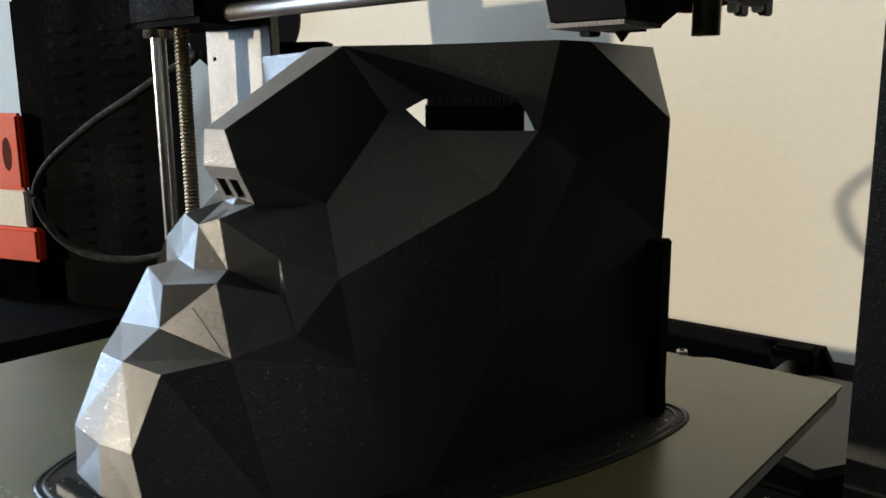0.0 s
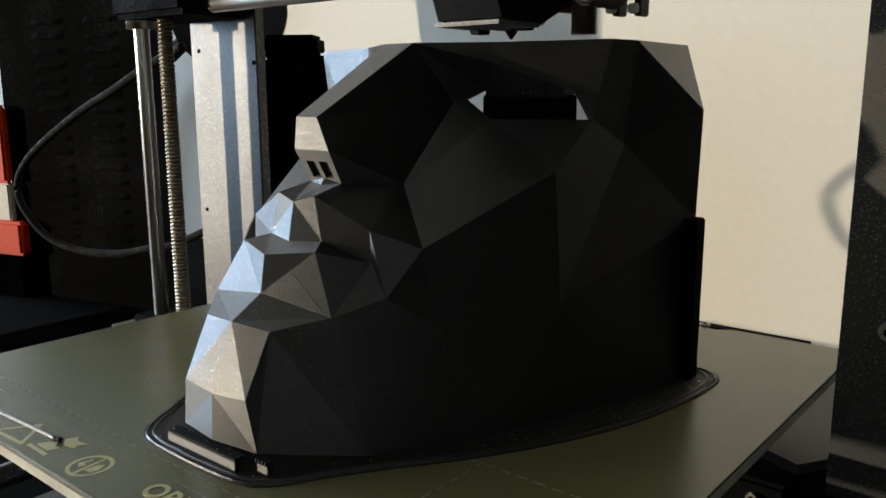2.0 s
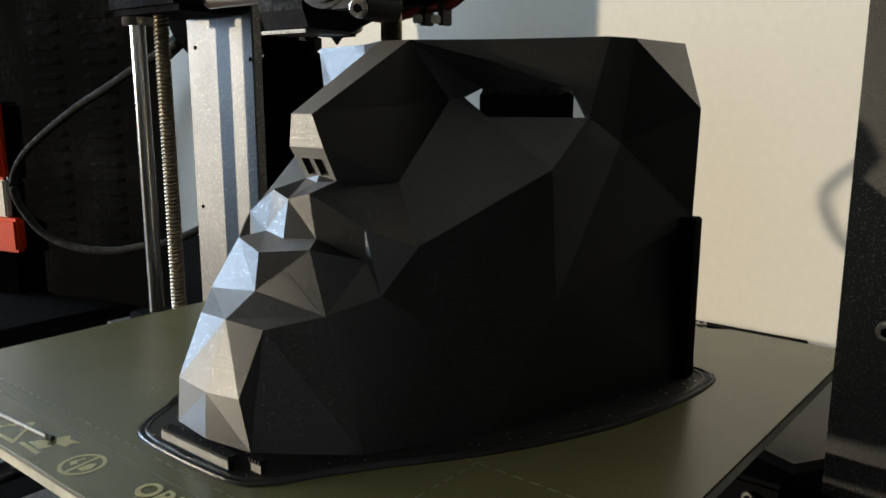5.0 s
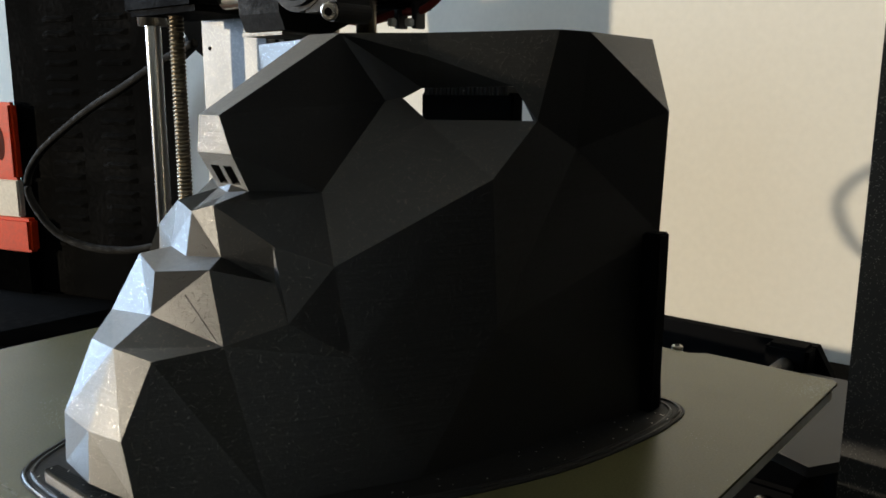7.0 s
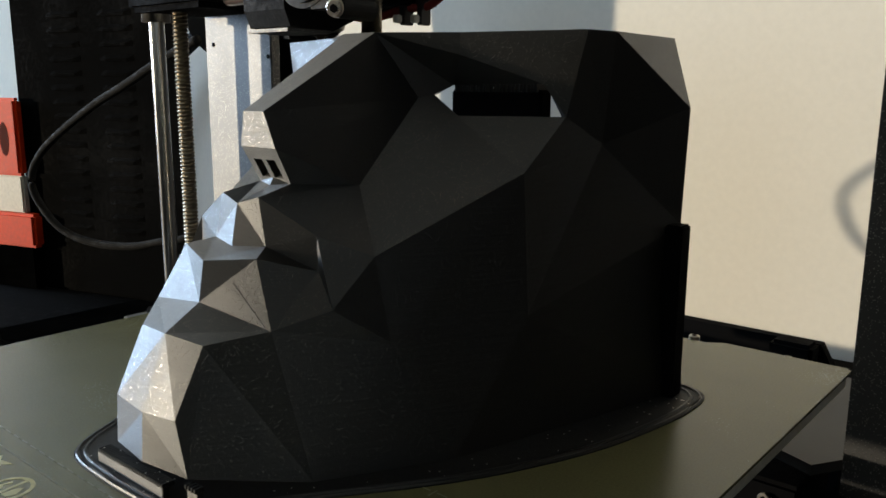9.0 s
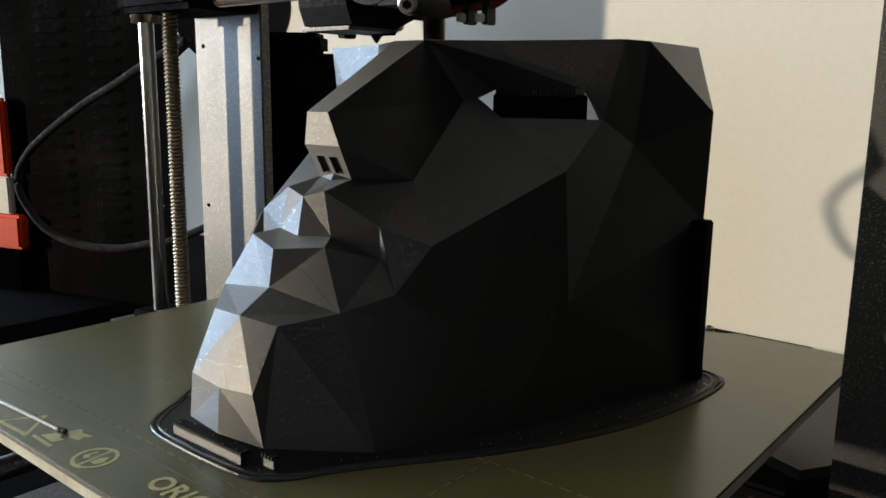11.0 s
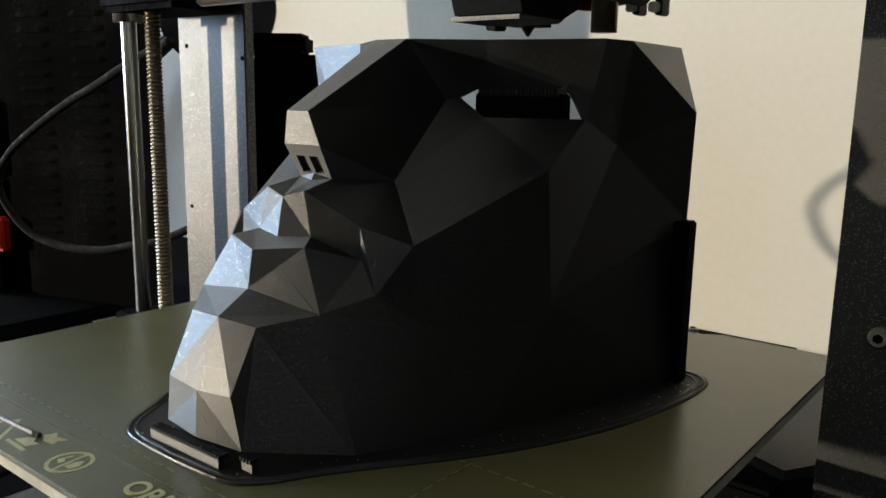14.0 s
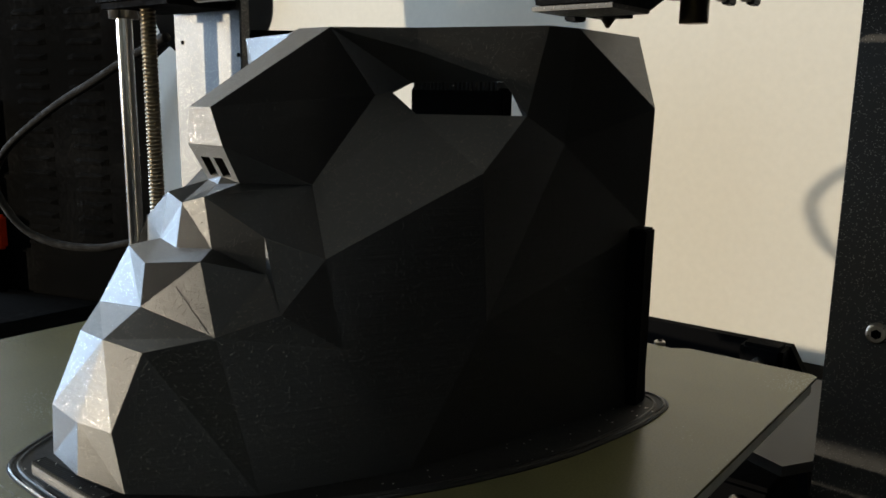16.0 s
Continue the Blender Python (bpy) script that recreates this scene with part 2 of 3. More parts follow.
def tube(points, r, bm=None, seg=10, steps=8):
    """A round cable along a smooth curve through the points."""
    bm = bm or bmesh.new()
    pts = [Vector(p) for p in points]
    ext = [2 * pts[0] - pts[1]] + pts + [2 * pts[-1] - pts[-2]]
    line = []
    for i in range(1, len(ext) - 2):
        p0, p1, p2, p3 = ext[i - 1:i + 3]
        for k in range(steps):
            t = k / steps
            line.append(0.5 * (2 * p1 + (p2 - p0) * t + (2 * p0 - 5 * p1 + 4 * p2 - p3) * t * t + (3 * p1 - p0 - 3 * p2 + p3) * t ** 3))
    line.append(pts[-1])
    rings = []
    for i, p in enumerate(line):
        d = (line[min(i + 1, len(line) - 1)] - line[max(i - 1, 0)]).normalized()
        q = d.to_track_quat("Z", "Y").to_matrix()
        rings.append([bm.verts.new(p + q @ Vector((r * math.cos(a * 2 * math.pi / seg), r * math.sin(a * 2 * math.pi / seg), 0))) for a in range(seg)])
    for u, v in zip(rings, rings[1:]):
        for a in range(seg):
            bm.faces.new((u[a], u[(a + 1) % seg], v[(a + 1) % seg], v[a]))
    bm.faces.new(rings[0][::-1])
    bm.faces.new(rings[-1])
    return bm


def ring(centre, axis, r_out, r_in, depth, seg=40, bm=None):
    bm = bm or bmesh.new()
    q = Vector(axis).to_track_quat("Z", "Y").to_matrix()
    c = Vector(centre)
    loops = []
    for r, h in ((r_out, 0), (r_out, depth), (r_in, depth), (r_in, 0)):
        loops.append([bm.verts.new(c + q @ Vector((r * math.cos(a * 2 * math.pi / seg), r * math.sin(a * 2 * math.pi / seg), h))) for a in range(seg)])
    for i in range(4):
        u, v = loops[i], loops[(i + 1) % 4]
        for a in range(seg):
            bm.faces.new((u[a], u[(a + 1) % seg], v[(a + 1) % seg], v[a]))
    return bm


def empty(name, at, label="", category="", group="", kind=""):
    ob = new(name)
    ob.location = at
    ob.empty_display_size = 0.02
    return tagged(ob, label, category, group, kind)


# ---- the room ----
DESK_Z = -0.105
WALL_Y = 0.56


def room():
    tagged(part("wall_back", box(-4.6, 0.56, WALL_Y, WALL_Y + 0.1, -0.85, 1.7), M_WALL), "cream painted wall behind the printer", "wall", kind="structure")
    # unseen dark wall, added to block bright reflections on the mask's right side
    tagged(part("dark_baffle_right", box(0.46, 0.56, -0.05, WALL_Y, -0.85, 1.7), M_UNSEEN_DARK), "unseen dark wall added so the mask's right cheek reflects dark", "wall", kind="structure")
    # two unseen walls, added as warm reflectors for the mask's lower cheek
    tagged(part("fill_wall_corner", box(0.46, 1.7, -0.15, -0.05, -0.85, 1.7), M_ROOM_FILL), "unseen cream wall added to bounce warm fill onto the mask", "wall", kind="structure")
    tagged(part("fill_wall_side", box(1.6, 1.7, -2.4, -0.15, -0.85, 1.7), M_ROOM_FILL), "unseen cream wall added to bounce warm fill onto the mask", "wall", kind="structure")
    # unseen front wall; its opening is cut to limit where the sun falls
    bm = bmesh.new()
    for x0, x1, z0, z1 in ((-4.6, -3.95, -0.85, 1.7), (-2.20, 1.7, -0.85, 1.7), (-3.95, -2.20, -0.85, -0.25), (-3.95, -2.20, 1.1, 1.7)):
        box(x0, x1, -2.5, -2.4, z0, z1, bm=bm)
    tagged(part("sun_mask_wall", bm, M_ROOM_FILL), "unseen cream wall with an opening sized to trim the sun", "wall", kind="structure")
    bm = bmesh.new()
    for y0, y1, z0, z1 in ((-2.4, -2.15, -0.85, 1.7), (-0.05, WALL_Y, -0.85, 1.7), (-2.15, -0.05, -0.85, -0.10), (-2.15, -0.05, 1.58, 1.7)):
        box(-4.6, -4.5, y0, y1, z0, z1, bm=bm)
    tagged(part("wall_left", bm, M_ROOM_FILL), "unseen cream wall added to bounce warm fill onto the mask with a window opening", "wall", kind="structure")
    tagged(part("floor", box(-4.6, 1.7, -2.5, WALL_Y + 0.1, -0.95, -0.85), M_ROOM_FILL), "plain light room floor", "floor", kind="structure")
    tagged(part("ceiling", box(-4.6, 1.7, -2.5, WALL_Y + 0.1, 1.7, 1.8), M_CEIL_BOUNCE), "unseen cream ceiling that bounces warm fill onto the bed and mask", "ceiling", kind="structure")
    desk = empty("desk", (0, 0, DESK_Z), "black desk carrying the printer and equipment", "desk")
    part("desktop", box(-1.2, 0.45, -0.45, WALL_Y - 0.01, -0.03, 0.0, 0.003), M_DESK, desk)
    for x in (-1.1, 0.40):
        for y in (-0.4, 0.5):
            part("leg", box(x - 0.025, x + 0.025, y - 0.025, y + 0.025, -0.85 - DESK_Z, -0.03, 0.002), M_DESK, desk)


room()


# ---- the printer's fixed frame ----
PLATE_Y = 0.169
XL, XR = -0.0268, 0.2595     # inner edges of the two uprights
OUT = 0.0525                 # width of an upright


def cap_screw(parent, at, axis, r=0.0028, h=0.003):
    bm = bmesh.new()
    a = Vector(axis).normalized()
    p = Vector(at)
    rod(p, p + a * h * 0.8, r, 18, bm)
    rod(p + a * h * 0.8, p + a * h, r, 18, bm, r2=r * 0.8)
    s = part("bolt", bm, M_BOLT, parent, "steel hex socket bolt")
    # flat black hexagon in place of the socket's shaded recess
    part("socket", rod(p + a * h, p + a * (h + 0.0002), r * 0.5, 6), M_BLACK, s)
    return s


def printer_frame():
    fr = empty("desktop_printer", (0, 0, DESK_Z), "black speckled powder-coated steel frame of a 3D printer", "3D printer")
    fr_m = Matrix.Translation((0, 0, -DESK_Z))

    def add(name, bm, material, label="", parent=fr, smooth=False):
        bmesh.ops.transform(bm, matrix=fr_m, verts=bm.verts)
        return part(name, bm, material, parent, label, smooth)
    y0, y1 = PLATE_Y, PLATE_Y + 0.006
    add("upright", box(XL - OUT - 0.005, XL, y0, y1, DESK_Z, 0.285, 0.0006), M_FRAME, "upright plate with small screw holes")
    add("upright", box(XR, XR + OUT, y0, y1, DESK_Z, 0.285), M_FRAME, "upright plate with steel bolts")
    add("top_bar", box(XL - OUT, XR + OUT, y0, y1, 0.285, 0.345), M_FRAME)
    # uncut holes: black discs on the plate carry their inner shade
    for x, z in ((-0.0290, 0.1128), (-0.0290, 0.0333), (-0.0779, 0.0320), (-0.0769, 0.1200)):
        add("screw_hole_shade", rod((x, y0 - 0.0004, z), (x, y0 + 0.001, z), 0.0011, 12), M_HOLE_SHADE, "small black disc for the shade in a screw hole")
    for x, z in ((0.2735, 0.0266), (0.2735, -0.035)):
        p = (x, y0, z - DESK_Z)
        cap_screw(fr, p, (0, -1, 0), 0.0031, 0.003)
    # long side rails, cross plates and base corners
    for x in (-0.012, 0.262):
        add("side_rail", box(x - 0.015, x + 0.015, -0.14, 0.33, DESK_Z, DESK_Z + 0.03, 0.001), M_FRAME, "black extrusion rail")
    for x in (0.262,):
        add("corner_bracket", prism([(0.165, -0.075), (0.165, -0.03), (0.105, -0.075)], "x", x - 0.012, x + 0.010), M_BLACK, "black plastic corner bracket")
        cap_screw(fr, (x - 0.012, 0.150, -0.058 - DESK_Z), (-1, 0, 0), 0.0035, 0.003)
    add("rear_plate", prism([(0.02, DESK_Z), (0.02, -0.035), (0.05, -0.022), (0.216, -0.022), (0.224, -0.036), (0.232, DESK_Z)], "y", 0.300, 0.306), M_BLACK, "black rear plate")
    add("front_plate", prism([(0.0, DESK_Z), (0.0, -0.04), (0.03, -0.028), (0.22, -0.028), (0.25, -0.04), (0.25, DESK_Z)], "y", -0.120, -0.114), M_FRAME, "black front plate")
    for x in (0.040, 0.206):
        add("rod_holder", box(x - 0.010, x + 0.010, 0.286, 0.300, -0.040, -0.020, 0.002), M_BLACK, "black plastic rod holder")
        add("bed_rail", rod((x, -0.114, -0.030), (x, 0.300, -0.030), 0.004, 24), M_FRAME if x < 0.1 else M_CHROME, "black textured rail" if x < 0.1 else "polished steel slide rod", smooth=True)
    for x in (0.222,):
        cap_screw(fr, (x, 0.2170, -0.066 - DESK_Z), (0, -1, 0.3), 0.0026, 0.003)
    add("motor_block", box(0.150, 0.235, 0.2175, 0.26, DESK_Z, -0.058, 0.002), M_BLACK, "black motor mount block")
    add("side_plate", prism([(0.214, 0.200), (0.246, 0.186), (0.2575, 0.205), (0.2575, 0.290), (0.214, 0.290)][::-1], "z", -0.036, -0.032), M_GREY, "light grey plate beside the bed")
    # z axis on the left: motor top, smooth rod, lead screw
    RX, SX, ZY = -0.0846, -0.0625, 0.1398
    add("z_motor_mount", box(-0.106, -0.045, 0.118, 0.168, -0.042, -0.030, 0.002), M_GREY, "black printed motor mount")
    add("rod_clamp", box(-0.0960, -0.0700, 0.1290, 0.1510, -0.0298, -0.0245, 0.001), M_BLACK, "small clamp at the rod's foot")
    add("z_motor", box(-0.114, -0.072, 0.124, 0.166, -0.081, -0.040, 0.002), M_BLACK, "black stepper motor")
    add("z_rod", rod((RX, ZY, -0.029), (RX, ZY, 0.30), 0.0040, 28), M_ZROD, "polished steel rod", smooth=True)
    bm = bmesh.new()
    seg, pitch, rr = 20, 0.002, 0.0040
    n = int(0.32 / pitch)
    prev = None
    for i in range(n * 4 + 1):
        z = -0.029 + i * pitch / 4
        r = (rr, rr - 0.0003, rr - 0.0009, rr - 0.0003)[i % 4]
        cur = [bm.verts.new((SX + r * math.cos(a * 2 * math.pi / seg), ZY + r * math.sin(a * 2 * math.pi / seg), z + pitch * 0.25 * math.sin(a * 2 * math.pi / seg))) for a in range(seg)]
        if prev:
            for a in range(seg):
                bm.faces.new((prev[a], prev[(a + 1) % seg], cur[(a + 1) % seg], cur[a]))
        prev = cur
    add("lead_screw", bm, M_SCREW, "threaded steel lead screw")
    # left end of the x axis with its bearing
    add("x_end", box(-0.090, -0.026, 0.126, 0.168, 0.1345, 0.190, 0.003), M_BLACK, "black printed axis end")
    add("bearing", rod((RX, ZY, 0.1305), (RX, ZY, 0.150), 0.0075, 28), M_ALU, "steel linear bearing", smooth=True)
    add("x_rod", rod((-0.02, 0.140, 0.1392), (0.30, 0.140, 0.1392 - 0.0), 0.0040, 28), M_CHROME, "polished steel rod", smooth=True)
    add("x_rod", rod((-0.02, 0.140, 0.1842), (0.30, 0.140, 0.1842), 0.0040, 28), M_CHROME, "polished steel rod", smooth=True)
    add("x_end", box(0.262, 0.31, 0.108, 0.150, 0.1295, 0.195, 0.003), M_BLACK, "black printed axis end")
    return fr


printer_frame()

# ---- the moving print bed ----
bed = empty("print_bed", (0, 0, 0), "dark olive spring steel print sheet on a heated bed", "print bed")


def bed_thing():
    x0, x1, y1 = -0.002, -0.002 + SHEET_W, SHEET_D
    notch = 0.1935
    back = [(x1 - 0.002, y1), (x1, y1 - 0.002)]
    out = [(x0 + 0.003, 0), (x0, 0.003), (x0, y1 - 0.003), (x0 + 0.003, y1), (0.050, y1), (0.054, y1 - 0.004), (0.062, y1 - 0.004), (0.066, y1),
           (notch - 0.012, y1), (notch - 0.006, y1 - 0.004), (notch + 0.006, y1 - 0.004), (notch + 0.012, y1)] + back + [(x1, 0.003), (x1 - 0.003, 0)]
    sheet = part("steel_sheet", prism(out[::-1], "z", -0.0010, 0.0), M_SHEET, bed, "dark olive textured print sheet")
    part("sheet_edge", prism([(x0 + 0.0004, -0.0004), (x0 + 0.0004, 0.0004), (x1 - 0.0004, 0.0004), (x1 - 0.0004, -0.0004)], "z", -0.0013, -0.0003), M_SHEET_EDGE, sheet, "bright steel front edge")
    part("heatbed_board", box(x0 + 0.001, x1 - 0.001, 0.0008, y1 - 0.003, -0.0065, -0.0012, 0.0008), M_HEATBED, bed, "cream heated bed board edge")
    part("carriage_plate", box(0.03, 0.22, 0.03, 0.21, -0.022, -0.016, 0.001), M_FRAME, bed, "black bed carriage")
    cap_screw(bed, (notch, y1 - 0.001, -0.001), (0, 0, 1), 0.0022, 0.002)
    # lines of the printed front strip and dashed grid
    part("front_line", box(x0 + 0.004, x1 - 0.004, 0.0172, 0.0177, -0.0002, 0.00006), M_LINE, sheet)
    for k in range(46):
        x = 0.004 + k * 0.0054
        part("dash", box(x, x + 0.0034, 0.0226, 0.0230, -0.0002, 0.00006), M_LINE, sheet)
        if x > 0.19:
            part("dash", box(x, x + 0.0034, 0.0758, 0.0762, -0.0002, 0.00006), M_LINE, sheet)
    for k in range(10):
        y = 0.0232 + k * 0.0056
        part("dash", box(0.1975, 0.1979, y, y + 0.0034, -0.0002, 0.00006), M_LINE, sheet)
    # warning pictures: triangle, hot surface, hand shape, crossed circle
    bm = ring((0.1170, 0.0082, -0.0002), (0, 0, 1), 0.0062, 0.0051, 0.0003, 36)
    part("warning_circle", bm, M_INK, sheet, "yellow circle mark")
    bm = bmesh.new()
    box(-0.0005, 0.0005, -0.0052, 0.0052, -0.0002, 0.00008, bm=bm, m=Matrix.Translation((0.1170, 0.0082, 0)) @ pose(0, 0, 0, 0, 0, 8))
    prism([(0.1182, 0.0060), (0.1205, 0.0062), (0.1212, 0.0085), (0.1195, 0.0110), (0.1183, 0.0095)], "z", -0.0002, 0.00008, bm)
    prism([(0.1130, 0.0070), (0.1152, 0.0058), (0.1156, 0.0075), (0.1140, 0.0085), (0.1148, 0.0102), (0.1138, 0.0108)], "z", -0.0002, 0.00008, bm)
    part("warning_sign", bm, M_INK, sheet, "yellow pictogram")
    tri = [(0.0725, 0.0020), (0.0880, 0.0028), (0.0790, 0.0125)]
    bm = bmesh.new()
    for a, b in zip(tri, tri[1:] + tri[:1]):
        d = (Vector(b) - Vector(a)).normalized() * 0.0006
        nrm = Vector((-d.y, d.x))
        prism([tuple(Vector(a) - d - nrm), tuple(Vector(b) + d - nrm), tuple(Vector(b) + d + nrm), tuple(Vector(a) - d + nrm)], "z", -0.0002, 0.00008, bm)
    part("warning_triangle", bm, M_INK, sheet, "yellow triangle mark")
    bm = prism([(0.0900, 0.0035), (0.1010, 0.0032), (0.1010, 0.0044), (0.0900, 0.0046)], "z", -0.0002, 0.00008)
    prism([(0.0915, 0.0055), (0.0985, 0.0052), (0.1000, 0.0085), (0.0975, 0.0080), (0.0955, 0.0098), (0.0930, 0.0082)], "z", -0.0002, 0.00008, bm)
    prism([(0.0950, 0.0120), (0.0985, 0.0100), (0.1030, 0.0106), (0.1020, 0.0126), (0.1040, 0.0148), (0.0990, 0.0138), (0.0965, 0.0152)], "z", -0.0002, 0.00008, bm)
    part("warning_sign", bm, M_INK, sheet, "yellow hot surface pictogram")
    cu = bpy.data.curves.new("lettering", "FONT")
    cu.body, cu.size, cu.extrude, cu.offset = "ORIGINAL", 0.0089, 0.0001, 0.00022
    tx = new("lettering_source", cu)
    dg = bpy.context.evaluated_depsgraph_get()
    me = bpy.data.meshes.new_from_object(tx.evaluated_get(dg))
    bpy.data.objects.remove(tx)
    me.materials.clear()
    me.materials.append(M_INK)
    ob = new("lettering", me)
    ob.parent, ob.location = sheet, (0.1400, 0.0088, 0.0001)
    tagged(ob, "yellow printed capital letters")


bed_thing()

# ---- the printed mask: a faceted face standing on the bed, half printed ----
CX = 0.1353
LEAN = 0.0020  # nose tip, lips and chin sit a little off the middle
LEANING = ("tip_side", "tip_low", "wing", "lip_peak", "lip_edge", "mouth", "chin_side", "chin_face", "chin_foot", "fold_top", "fold_in", "fold_end")
HALF = {
    # nose
    "ridge_top": (6.5, 113.0, 113.8), "ridge_end": (4.4, 72.7, 91.3), "tip_side": (7.4, 72.4, 81.7), "tip_low": (6.6, 77.9, 71.8), "wing": (7.8, 66.0, 69.4),
    # lips and chin
    "lip_peak": (11.1, 65.3, 56.8), "lip_edge": (15.7, 58.7, 55.2), "mouth": (25.5, 55.0, 39.0), "chin_side": (13.9, 43.2, 35.7), "chin_face": (13.6, 34.6, 18.8), "chin_foot": (16.6, 35.3, 4.5),
    # cheek
    "fold_top": (25.3, 70.5, 60.6), "fold_in": (25.8, 70.4, 51.5), "fold_end": (33.8, 67.7, 43.2), "cheek_in": (19.0, 93.8, 71.0), "cheek_low": (38.5, 80.0, 55.4), "cheek_bone": (56.5, 120.0, 75.0), "temple_low": (60.5, 155.0, 81.3), "jaw": (43.5, 81.0, 33.0),
    # eye and brow
    "eye_corner": (15.0, 122.9, 94.8), "eye_in": (17.5, 127.0, 95.9), "eye_up": (20.6, 132.7, 98.5), "eye_top": (52.5, 134.2, 99.0), "eye_out": (58.8, 136.8, 89.8), "eye_low": (28.0, 126.0, 89.6),
    "brow_a": (27.5, 127.0, 113.8), "brow_low": (28.0, 126.9, 107.3), "brow_b": (46.0, 132.8, 113.8), "brow_c": (64.0, 138.5, 113.8), "brow_d": (66.5, 150.0, 113.8), "back_top": (65.0, 191.0, 113.8),
    # side and foot
    "back_bulge": (73.7, 187.0, 91.8), "back_mid": (75.0, 182.0, 55.0), "back_foot": (79.5, 180.5, 0.3), "side_mid": (61.0, 117.0, 36.0), "foot_a": (36.5, 59.5, 0.3), "foot_b": (55.0, 93.0, 0.3), "foot_c": (69.0, 142.0, 0.3),
}
MID = {"tip_mid": (75.9, 71.2), "septum": (64.9, 67.3), "philtrum": (62.6, 56.0), "lip_mid": (53.6, 53.4), "lip_low": (51.7, 42.6), "chin_top": (41.4, 36.5), "chin_mid": (33.8, 17.8), "chin_base": (32.9, 4.7)}
FACES = """tip_mid tip_low wing septum|septum wing lip_peak|septum lip_peak philtrum|philtrum lip_peak lip_mid|lip_peak lip_edge lip_mid|lip_mid lip_edge lip_low|lip_edge mouth lip_low|lip_low mouth chin_top|mouth chin_side chin_top
chin_top chin_side chin_face|chin_top chin_face chin_mid|chin_mid chin_face chin_foot|chin_mid chin_foot chin_base|chin_side chin_foot chin_face
ridge_end ridge_top eye_corner|ridge_end eye_corner tip_side|tip_side eye_corner cheek_in|tip_side cheek_in tip_low|tip_low cheek_in wing|wing cheek_in fold_top|wing fold_top lip_peak
lip_peak fold_top fold_in|lip_peak fold_in lip_edge|lip_edge fold_in mouth|fold_in fold_end mouth|fold_top fold_end fold_in|fold_top cheek_in cheek_low|fold_top cheek_low fold_end
mouth fold_end jaw|mouth jaw foot_a|mouth foot_a chin_side|chin_side foot_a chin_foot|fold_end cheek_low jaw|cheek_in eye_corner eye_low|cheek_in eye_low cheek_bone|cheek_in cheek_bone cheek_low
cheek_low cheek_bone jaw|eye_corner eye_in eye_low|eye_low eye_out cheek_bone|eye_corner ridge_top eye_in|ridge_top brow_a brow_low|ridge_top brow_low eye_up|ridge_top eye_up eye_in|brow_low eye_top eye_up|brow_a brow_b brow_low|brow_low brow_b eye_top|brow_b brow_c eye_top
brow_c eye_out eye_top|brow_c temple_low eye_out|eye_out temple_low cheek_bone|brow_c brow_d temple_low|brow_d back_bulge temple_low|brow_d back_top back_bulge|temple_low back_bulge back_mid|temple_low back_mid side_mid
cheek_bone temple_low side_mid|cheek_bone side_mid jaw|jaw side_mid foot_b|jaw foot_b foot_a|side_mid foot_c foot_b|side_mid back_mid back_foot|side_mid back_foot foot_c"""


